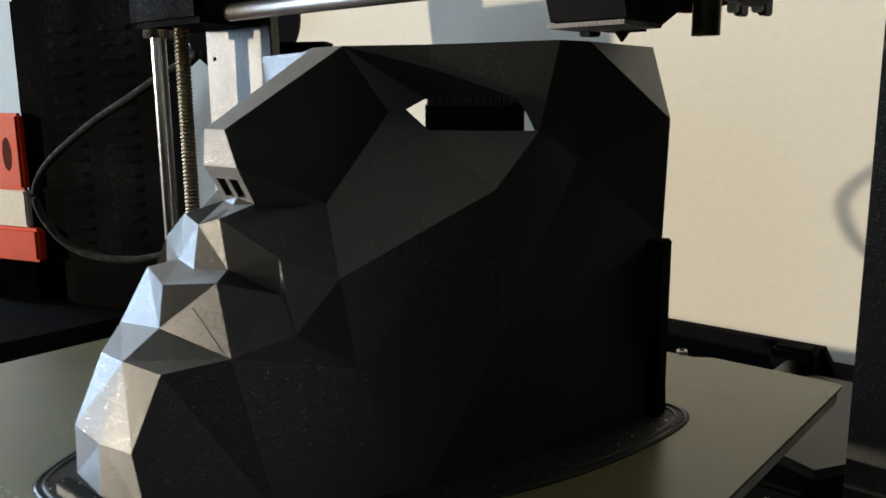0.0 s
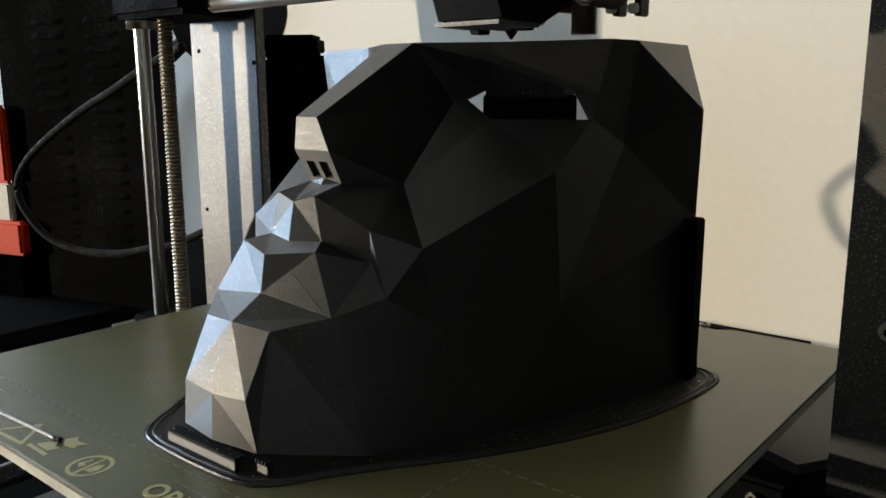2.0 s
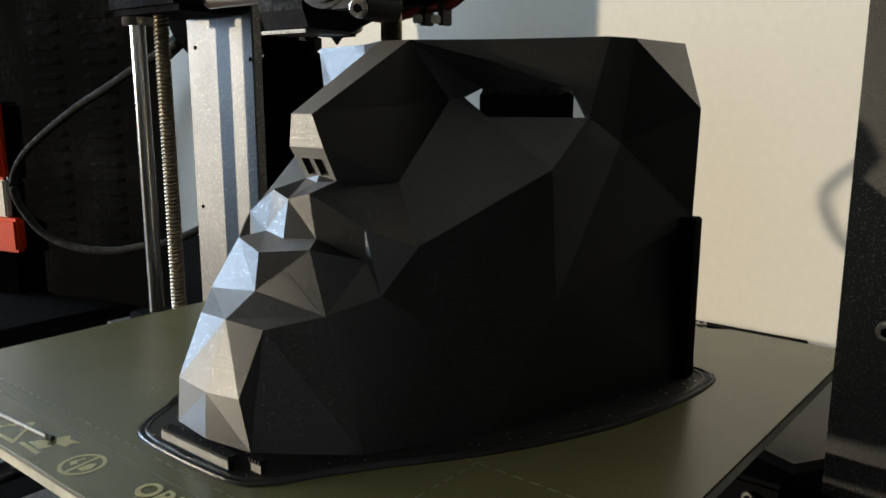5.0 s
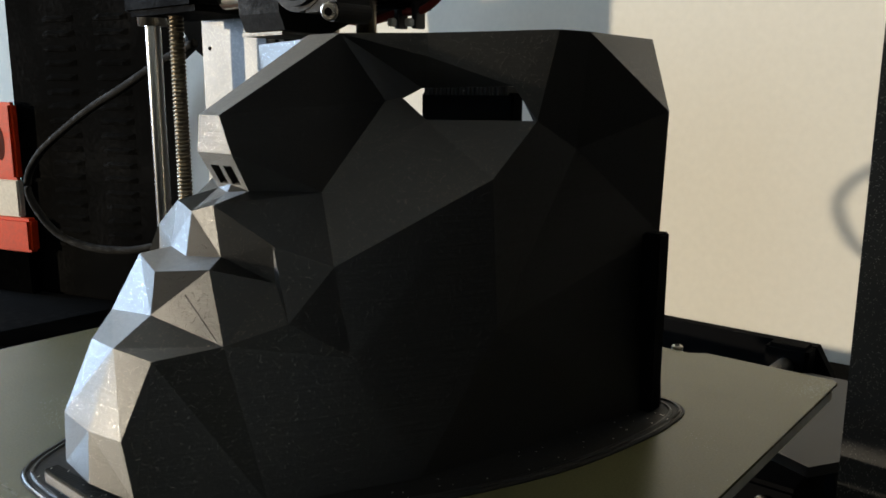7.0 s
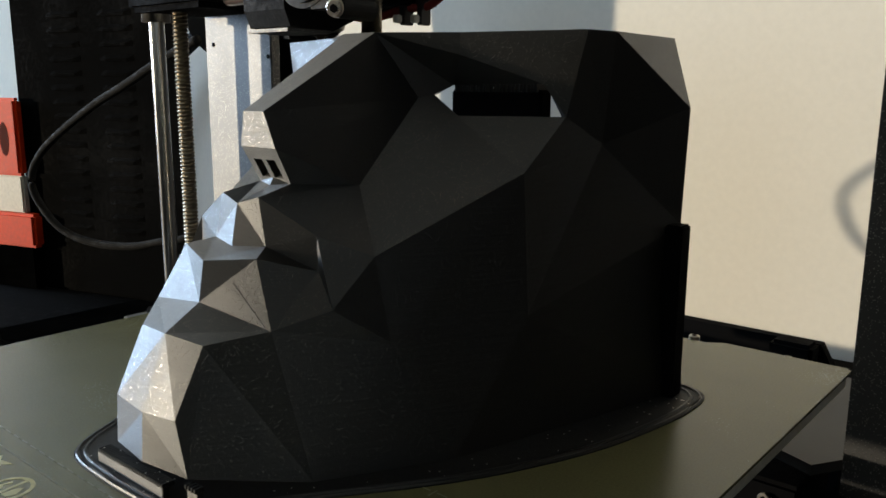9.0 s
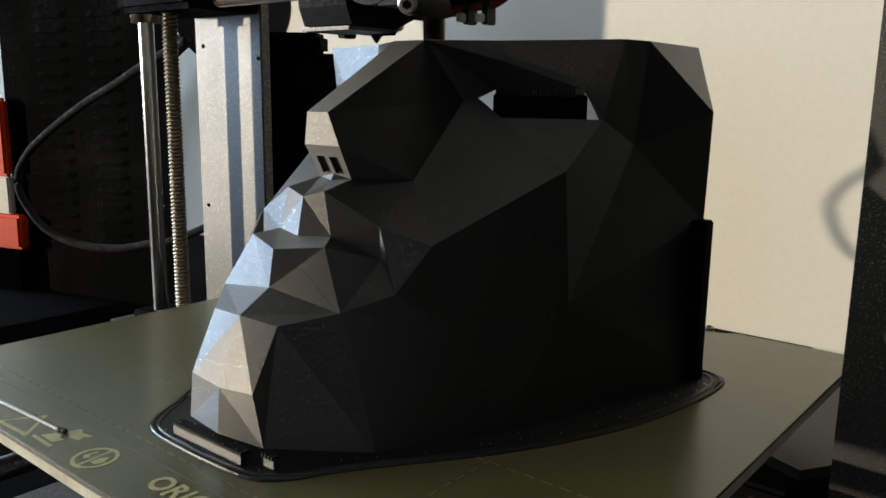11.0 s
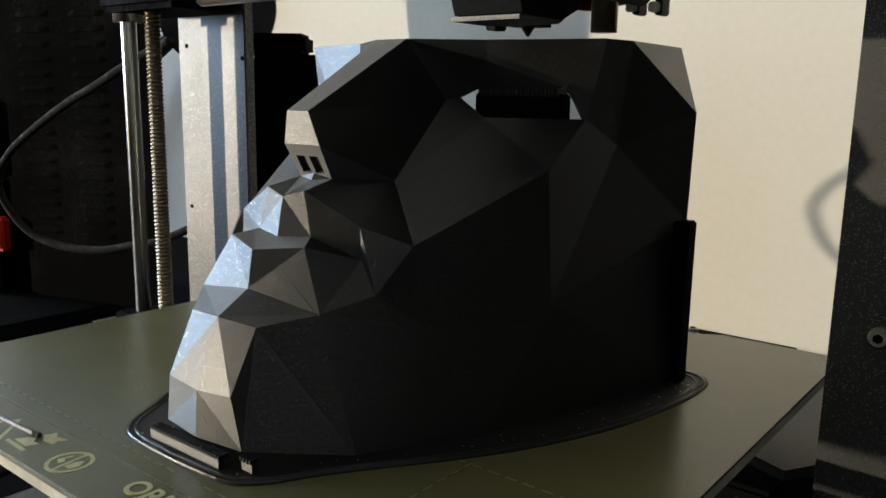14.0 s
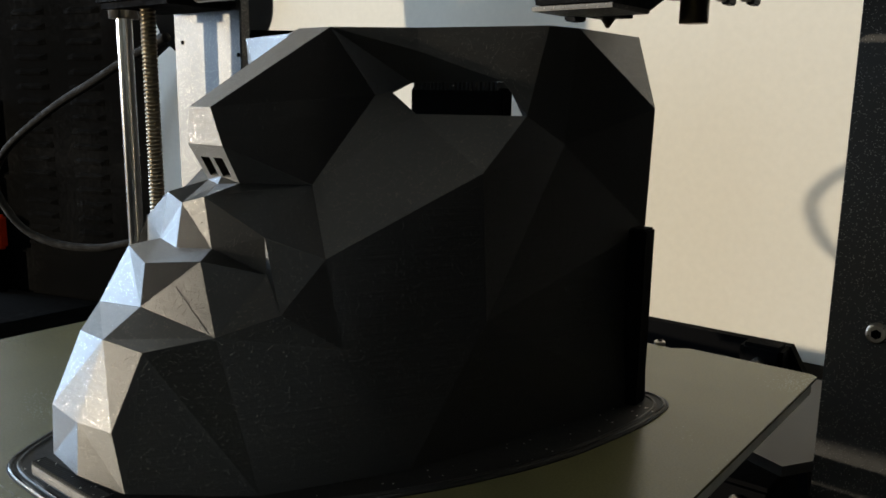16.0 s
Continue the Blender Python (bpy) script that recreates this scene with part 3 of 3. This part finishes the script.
def mask():
    bm = bmesh.new()
    vs = {}
    for k, (h, y, z) in HALF.items():
        for s in (1, -1):
            vs[k, s] = bm.verts.new((CX + (LEAN if k in LEANING else 0) + s * h / 1000, y / 1000, z / 1000))
    for k, (y, z) in MID.items():
        vs[k, 1] = vs[k, -1] = bm.verts.new((CX + LEAN, y / 1000, z / 1000))
    for row in FACES.replace("\n", "|").split("|"):
        names = row.split()
        for s in (1, -1):
            bm.faces.new([vs[n, s] for n in (names if s > 0 else names[::-1])])

    def both(*names):
        bm.faces.new([vs[n, 1] for n in names] + [vs[n, -1] for n in reversed(names)])
    both("ridge_top", "ridge_end")
    both("ridge_end", "tip_side")
    # lower plane of the nose tip with two slots cut through it
    a, b = vs["tip_side", 1].co, vs["tip_low", 1].co

    def on_tip(h, k):
        p = a.lerp(b, k)
        return bm.verts.new((CX + LEAN + h, p.y, p.z))
    m_up, m_lo = on_tip(0, 0.34), on_tip(0, 0.86)
    corner = {}
    for s in (1, -1):
        rows = [[on_tip(s * h, k) for h in (0.0009, 0.0046)] for k in (0.34, 0.86)]
        (p, q), (u, w) = rows
        corner[s] = (p, q)
        for f in ((q, w, vs["tip_low", s], vs["tip_side", s]), (m_up, m_lo, u, p), (m_lo, vs["tip_low", s], w, u)):
            bm.faces.new(f if s > 0 else f[::-1])
    bm.faces.new((vs["tip_side", -1], vs["tip_side", 1], corner[1][1], corner[1][0], m_up, corner[-1][0], corner[-1][1]))
    bm.faces.new((m_lo, vs["tip_low", -1], vs["tip_mid", 1], vs["tip_low", 1]))
    bmesh.ops.recalc_face_normals(bm, faces=bm.faces)
    # face outwards
    f = min(bm.faces, key=lambda q: q.calc_center_median().y)
    if f.normal.y > 0:
        bmesh.ops.reverse_faces(bm, faces=bm.faces)
    vs_at = {k: vs[k, 1].co.copy() for k in ("lip_edge", "lip_low", "mouth")}
    me = bpy.data.meshes.new("faceted_mask")
    bm.to_mesh(me)
    bm.free()
    me.materials.append(M_MASK)
    ob = new("faceted_mask", me)
    so = ob.modifiers.new("wall", "SOLIDIFY")
    so.thickness, so.offset = 0.0022, -1.0
    tagged(ob, "black glitter plastic faceted face mask, half printed on the bed", "mask")
    le, lo, mo = (vs_at[k] for k in ("lip_edge", "lip_low", "mouth"))
    top, end = le * 0.50 + lo * 0.42 + mo * 0.08, mo * 0.90 + lo * 0.08 + le * 0.02
    lift = Vector((0.0000, 0.00005, 0.0000))
    part("seam_thread", tube([top + lift, top * 0.5 + end * 0.5 + lift, end + lift], 0.00018, None, 6, 2), M_MASK, ob, "thin raised printing seam")
    return ob


mask_ob = mask()

# support block inside the mask, brim and comb, all printed on the bed
def print_extras():
    sup = empty("support_block", (0.1, 0.15, 0), "black printed support block seen through the eye hole", "support")
    for s in (1, -1):
        x = CX + s * 0.0335
        m = Matrix.Translation((-0.1, -0.15, 0))
        part("support_wall", box(x - 0.0178, x + 0.0162, 0.1378, 0.1432, 0.0, 0.0972, 0.0005, m=m) if s > 0 else box(x - 0.0162, x + 0.0178, 0.1378, 0.1432, 0.0, 0.0972, 0.0005, m=m), M_BLACK, sup)
        bm = bmesh.new()
        for k in range(21):
            xx = x - 0.0156 + k * 0.0015
            box(xx - 0.0004, xx + 0.0004, 0.1372, 0.1432, 0.0965, 0.0990, bm=bm, m=m)
        part("support_teeth", bm, M_BRIM, sup)
    tab = empty("strap_tab", (0.21, 0.178, 0), "black printed strap tab at the mask's rear edge", "strap tab")
    for s in (1, -1):
        h = CX + s * 0.0775
        bm = box(h - 0.003, h + 0.0028, 0.171, 0.178, 0.0, 0.0563, 0.0006, m=Matrix.Translation((-0.21, -0.178, 0)))
        part("tab", bm, M_BLACK, tab)
    # flat brim round the foot, two layers
    out = [(0, 25), (23, 26), (31, 33), (38, 47), (66, 86), (82, 122), (89, 158), (89, 178), (85, 184), (78, 186)]
    pts = [(CX + h / 1000, y / 1000) for h, y in out] + [(CX - h / 1000, y / 1000) for h, y in reversed(out[1:])]
    for _ in range(2):
        pts = [(p[0] * (1 - k) + q[0] * k, p[1] * (1 - k) + q[1] * k) for p, q in zip(pts, pts[1:] + pts[:1]) for k in (0.22, 0.78)]
    brim = empty("brim", (CX, 0.1, 0), "thin black printed brim round the mask's foot", "brim")
    m = Matrix.Translation((-CX, -0.1, 0))
    bm = prism(pts[::-1], "z", -0.0001, 0.0004)
    bmesh.ops.transform(bm, matrix=m, verts=bm.verts)
    part("brim_sheet", bm, M_BRIM, brim)
    for k, (g, zz) in enumerate(((0.988, 0.0006), (0.962, 0.0006))):
        q = [(CX + (x - CX) * g, 0.1 + (y - 0.1) * g) for x, y in pts]
        bm = tube([(x, y, zz - 0.0002) for x, y in q] + [(q[0][0], q[0][1], zz - 0.0002)], 0.00055, None, 6, 1)
        bmesh.ops.transform(bm, matrix=m, verts=bm.verts)
        part("brim_bead", bm, M_MASK, brim, "raised printed bead")
    comb = empty("support_comb", (CX, 0.031, 0), "black printed support comb in front of the chin", "support")
    m = Matrix.Translation((-CX, -0.031, 0))
    part("comb_wall", box(CX - 0.0155, CX + 0.016, 0.0300, 0.0318, 0.0, 0.0034, 0.0002, m=m), M_MASK, comb)
    part("comb_wall", box(CX + 0.0195, CX + 0.0245, 0.0340, 0.0358, 0.0, 0.0032, 0.0002, m=m), M_MASK, comb)
    for k in range(30):
        x = CX - 0.0152 + k * 0.00105
        part("comb_tooth", box(x, x + 0.0005, 0.0301, 0.0335, 0.0030, 0.0042, m=m), M_BRIM, comb)
    for k in range(4):
        x = CX + 0.0196 + k * 0.0013
        part("comb_tooth", box(x, x + 0.0006, 0.0337, 0.0362, 0.0030, 0.0042, m=m), M_BRIM, comb)
    return [sup, tab, brim, comb]


def purge_line():
    ob = part("purge_line", tube([(0.004, 0.0050, 0.0005), (0.045, 0.0076, 0.0005), (0.080, 0.0095, 0.0005), (0.0955, 0.0103, 0.0005)], 0.0007, None, 8, 4), M_MASK, None, "", True)
    part("blob", box(0.0945, 0.0965, 0.0095, 0.0110, 0.0, 0.0016, 0.0004), M_BRIM, ob)
    return tagged(ob, "thin black plastic purge line on the sheet", "purge line")


ON_BED = [bed, mask_ob, purge_line()] + print_extras()

# ---- the print head, its origin at the nozzle's tip ----
head = empty("printer_extruder", (0.135, NOZZLE_Y, TOP_Z), "black 3D printer extruder head with fans and a probe", "extruder")


def print_head():
    bm = rod((0, 0, 0), (0, 0, 0.0026), 0.0004, 16, r2=0.0022)
    rod((0, 0, 0.0026), (0, 0, 0.0060), 0.0034, 6, bm)
    part("nozzle", bm, M_BRASS, head, "small dark brass nozzle")
    part("heater_block", box(-0.0055, 0.0065, -0.0055, 0.0055, 0.0028, 0.0125, 0.0010), M_BLACK, head, "dark heater block in its sleeve")
    part("heater_cartridge", rod((0.006, 0.0, 0.0062), (0.0115, 0.0, 0.0062), 0.0024, 18), M_ALU, head, "steel heater cartridge", True)
    # fan duct in front of the nozzle: a wedge with a thin lip
    duct = part("fan_duct", prism([(-0.0090, 0.0030), (-0.0285, 0.0042), (-0.0310, 0.0100), (-0.0330, 0.036), (0.004, 0.036), (0.004, 0.0085)], "x", -0.0065, 0.0165), M_DUCT, head, "black wedge-shaped fan duct")
    part("duct_lip", box(-0.0069, 0.0169, -0.0302, -0.0090, 0.0024, 0.0036, 0.0003), M_FRAME, duct, "worn speckled duct edge")
    part("duct_hook", box(-0.0069, -0.0030, -0.0130, -0.0070, 0.0012, 0.0030, 0.0004), M_DUCT, duct)
    FX, FZ = 0.0285, 0.0250
    bm = rod((FX, -0.0150, FZ), (FX, -0.0325, FZ), 0.0158, 48)
    box(FX - 0.0158, FX + 0.0158, -0.0325, -0.0150, FZ, FZ + 0.030, bm=bm)
    box(0.032, 0.0475, -0.0322, -0.0170, 0.0088, 0.024, bm=bm)
    rod((0.0450, -0.0170, 0.0088), (0.0450, -0.0322, 0.0088), 0.0036, 20, bm)
    fan = part("fan_housing", bm, M_FAN, head, "black round print fan housing")
    part("fan_ring", ring((FX, -0.0325, FZ), (0, -1, 0), 0.0140, 0.0122, 0.0016), M_FAN, fan, "raised ring of the fan intake")
    # solid black disc, the shade of the intake put into its colour
    part("fan_opening_shade", rod((FX, -0.0320, FZ), (FX, -0.0327, FZ), 0.0120, 40), M_HOLE_SHADE, fan, "black disc for the shade inside the fan opening")
    part("fan_hub", rod((FX, -0.0322, FZ), (FX, -0.0335, FZ), 0.0068, 32), M_BLACK, fan, "dark fan hub")
    for k in range(11):
        a = k * 2 * math.pi / 11
        p, q = Vector((FX + 0.0070 * math.cos(a), -0.0329, FZ + 0.0070 * math.sin(a))), Vector((FX + 0.0118 * math.cos(a + 0.4), -0.0329, FZ + 0.0118 * math.sin(a + 0.4)))
        part("fan_blade", rod(p, q, 0.0005, 6), M_FAN, fan)
    cap_screw(head, (0.0450, -0.0322, 0.0088), (0.45, -1, -0.25), 0.0030, 0.0030)
    part("extruder_body", box(-0.022, 0.026, 0.004, 0.046, 0.0155, 0.085, 0.003), M_BLACK, head)
    part("carriage", box(-0.030, 0.032, 0.012, 0.034, 0.014, 0.090, 0.003), M_BLACK, head, "black axis carriage")
    # probe
    pr = part("probe", rod((0.0232, 0.0052, 0.0008), (0.0232, 0.0052, 0.040), 0.0039, 28), M_PROBE, head, "metal height probe", True)
    part("probe_holder", box(0.0165, 0.030, -0.002, 0.012, 0.024, 0.034, 0.002), M_BLACK, pr)
    for k in range(9):
        part("thread", ring((0.0232, 0.0052, 0.0120 + k * 0.0013), (0, 0, 1), 0.0043, 0.0036, 0.0006, 24), M_PROBE, pr)
    cap_screw(head, (0.013, 0.0035, 0.0205), (0.3, -1, 0), 0.0026, 0.0026)
    part("heater_wire", tube([(0.008, 0.004, 0.0105), (0.016, 0.013, 0.0095), (0.026, 0.020, 0.0130), (0.036, 0.026, 0.0150), (0.052, 0.030, 0.030)], 0.0016), M_RED, head, "dark red heater wires", True)
    part("sensor_wire", tube([(0.008, 0.006, 0.0115), (0.020, 0.018, 0.0115), (0.034, 0.028, 0.0175), (0.050, 0.034, 0.034)], 0.0020), M_WIRE, head, "black sensor wires", True)
    for x, y in ((0.0270, 0.0205), (0.0325, 0.0245)):
        tie = part("cable_tie", box(x - 0.0012, x + 0.0012, y - 0.003, y + 0.003, 0.0068, 0.0170, 0.0004), M_WIRE, head, "black cable tie")
        part("tie_end", box(x - 0.0020, x + 0.0008, y - 0.006, y - 0.003, 0.0075, 0.0105, 0.0004), M_TIE, tie, "pale cut tie end")


print_head()


# ---- equipment on the desk behind the printer ----
def louvred_cabinet():
    cab = empty("louvred_cabinet", (-0.527, 0.247, DESK_Z), "black steel cabinet panel with rows of louvre slots", "cabinet")
    cab.rotation_euler = (0, 0, radians(16.44))
    part("body", box(0.0, 0.2085, 0.0, 0.012, 0.0, 0.299, 0.003), M_CAB, cab)
    for col in (0.049, 0.114):
        for k in range(17):
            z = 0.050 + k * 0.01335
            lv = bmesh.new()
            loops = []
            for x, d in ((0.0, 0.1), (0.008, 1.0), (0.033, 1.0), (0.041, 0.1)):
                loops.append([lv.verts.new((col + x, y * d if y < 0 else y, z + h)) for y, h in ((0.001, 0.0), (-0.0013, 0.0006), (-0.0017, 0.0030), (-0.0003, 0.0062), (0.001, 0.0062))])
            for u, v in zip(loops, loops[1:]):
                for i in range(5):
                    lv.faces.new((u[i], u[(i + 1) % 5], v[(i + 1) % 5], v[i]))
            lv.faces.new(loops[0])
            lv.faces.new(loops[-1][::-1])
            part("louvre", lv, M_CAB, cab)
    return cab


def equipment():
    louvred_cabinet()
    box_b = empty("equipment_box", (-0.304, 0.390, DESK_Z), "black slotted equipment box behind the printer", "equipment box")
    box_b.rotation_euler = (0, 0, radians(37))
    part("body", box(0.0, 0.112, 0.0, 0.05, 0.0, 0.2350, 0.004), M_CAB, box_b)
    for k in range(6):
        part("slot", box(0.040, 0.082, -0.0012, 0.001, 0.130 + k * 0.0135, 0.135 + k * 0.0135, 0.0004), M_CAB, box_b)
    part("cap", box(0.0, 0.052, 0.0, 0.045, 0.2345, 0.2540, 0.004), M_CAB, box_b)
    sp = empty("dark_spool", (-0.370, 0.405, 0.175), "dark blue-grey round spool", "spool")
    part("flange", ring((0, 0, 0), (0.62, -0.76, 0.1), 0.058, 0.015, 0.004, 64), M_SPOOL, sp)
    part("hub", ring((0, 0, 0), (-0.62, 0.76, -0.1), 0.035, 0.015, 0.04, 48), M_SPOOL, sp)
    part("stand", box(-0.02, 0.02, 0.0, 0.03, DESK_Z - 0.175, -0.03, 0.004), M_SPOOL, sp)
    # red plastic brackets
    red = empty("red_bracket", (-0.527, 0.247, DESK_Z), "red-orange printed plastic bracket against the cabinet", "bracket")
    red.rotation_euler = (0, 0, radians(16.44))
    part("upper_block", box(-0.065, 0.0095, -0.011, -0.001, 0.114, 0.190, 0.003), M_ORANGE, red)
    # no recess here: a flat oval with the pocket's shade as its colour
    part("pocket", prism([(-0.0085 + 0.0062 * math.cos(k * math.pi / 12), 0.150 + 0.0165 * math.sin(k * math.pi / 12)) for k in range(24)], "y", -0.0112, -0.006), M_POCKET_SHADE, red, "flat dark red oval, the shade of an oval pocket")
    part("lower_block", box(-0.065, 0.0245, -0.014, -0.001, 0.043, 0.077, 0.003), M_ORANGE, red)
    part("post", box(-0.065, 0.008, -0.009, -0.001, 0.076, 0.115, 0.002), M_TIE, red, "white spacer")
    part("base", box(-0.065, 0.020, -0.012, -0.001, 0.0, 0.044, 0.002), M_VOID, red, "matt black base")
    tagged(part("cable", tube([(-0.1029, 0.1767, 0.1242), (-0.1238, 0.1746, 0.1175), (-0.1454, 0.1725, 0.11), (-0.1757, 0.1695, 0.098), (-0.2096, 0.1661, 0.0855), (-0.2515, 0.1619, 0.0664), (-0.2792, 0.1591, 0.0505), (-0.2952, 0.1575, 0.0331),
                               (-0.2928, 0.1582, 0.0163), (-0.2728, 0.1642, -0.0044), (-0.2434, 0.1731, -0.013), (-0.2085, 0.1835, -0.0128), (-0.1827, 0.1913, -0.0074), (-0.1634, 0.197, -0.0036), (-0.138, 0.2047, 0.0068), (-0.1096, 0.2132, 0.0211)], 0.0027), M_CABLE, None, "", True),
           "fuzzy grey-black cable hanging in a loop", "cable")
    tagged(part("strap", tube([(-0.80, 0.52, DESK_Z + 0.0105), (-0.78, 0.52, 0.03), (-0.72, 0.52, 0.115), (-0.660, 0.52, 0.143), (-0.593, 0.52, 0.175), (-0.52, 0.52, 0.21)], 0.0105), M_CABLE, None, "", True), "thick black cable strap running up behind the printer", "cable")
    fl = empty("low_black_tray", (-0.20, 0.16, DESK_Z), "low black equipment tray on the desk", "tray")
    part("body", box(-0.14, 0.06, -0.03, 0.10, 0.0, 0.012, 0.004), M_VOID, fl)
    part("lid", box(-0.141, 0.061, -0.031, 0.101, 0.0122, 0.016, 0.0015), M_VOID, fl)


equipment()


# ---- motion ----
BED_ROWS = [
    (0, -50.7), (0.5, -29.0), (1, -20.3), (1.5, -15.2), (2, -12.6), (2.5, -8.1), (3, -0.4), (3.5, -0.0), (4, -7.3), (4.75, -12.1), (5.25, -14.9), (5.75, -21.1), (6.25, -31.7), (6.5, -37.7), (7, -50.2), (7.5, -62.1), (8, -61.5), (8.5, -49.4), (9, -37.3), (9.25, -31.7), (9.75, -21.1), (10.25, -14.9), (10.75, -12.1), (11.5, -7.2), (12, 0.7), (12.5, 2.7), (13, -3.1), (13.5, -9.8), (14, -12.1), (14.5, -14.9), (15, -21.1), (15.5, -31.7), (16, -43.7)
]
HEAD_ROWS = [
    (0, 200.8), (0.5, 200.1), (1, 190.6), (1.5, 179.6), (2, 167.0), (2.5, 155.7), (3, 145.7), (3.5, 133.1), (4, 122.3), (4.75, 95.0), (5.25, 82.8), (5.75, 72.3), (6.25, 67.4), (6.5, 68.5), (7, 67.5), (7.5, 68.5), (8, 68.5), (8.5, 67.5), (9, 68.5), (9.25, 67.4), (9.75, 72.3), (10.25, 82.8), (10.75, 95.0), (11.5, 119.3), (12, 129.7), (12.5, 141.9), (13, 152.8), (13.5, 163.3), (14, 175.6), (14.5, 187.8), (15, 198.3), (15.5, 203.2), (16, 203.8)
]


def motions():
    for ob in ON_BED:
        at = ob.location.copy()
        walk(ob, [(t, pose(at.x, at.y + d / 1000, at.z)) for t, d in BED_ROWS])
    walk(head, [(t, pose(x / 1000, NOZZLE_Y, TOP_Z)) for t, x in HEAD_ROWS])


motions()
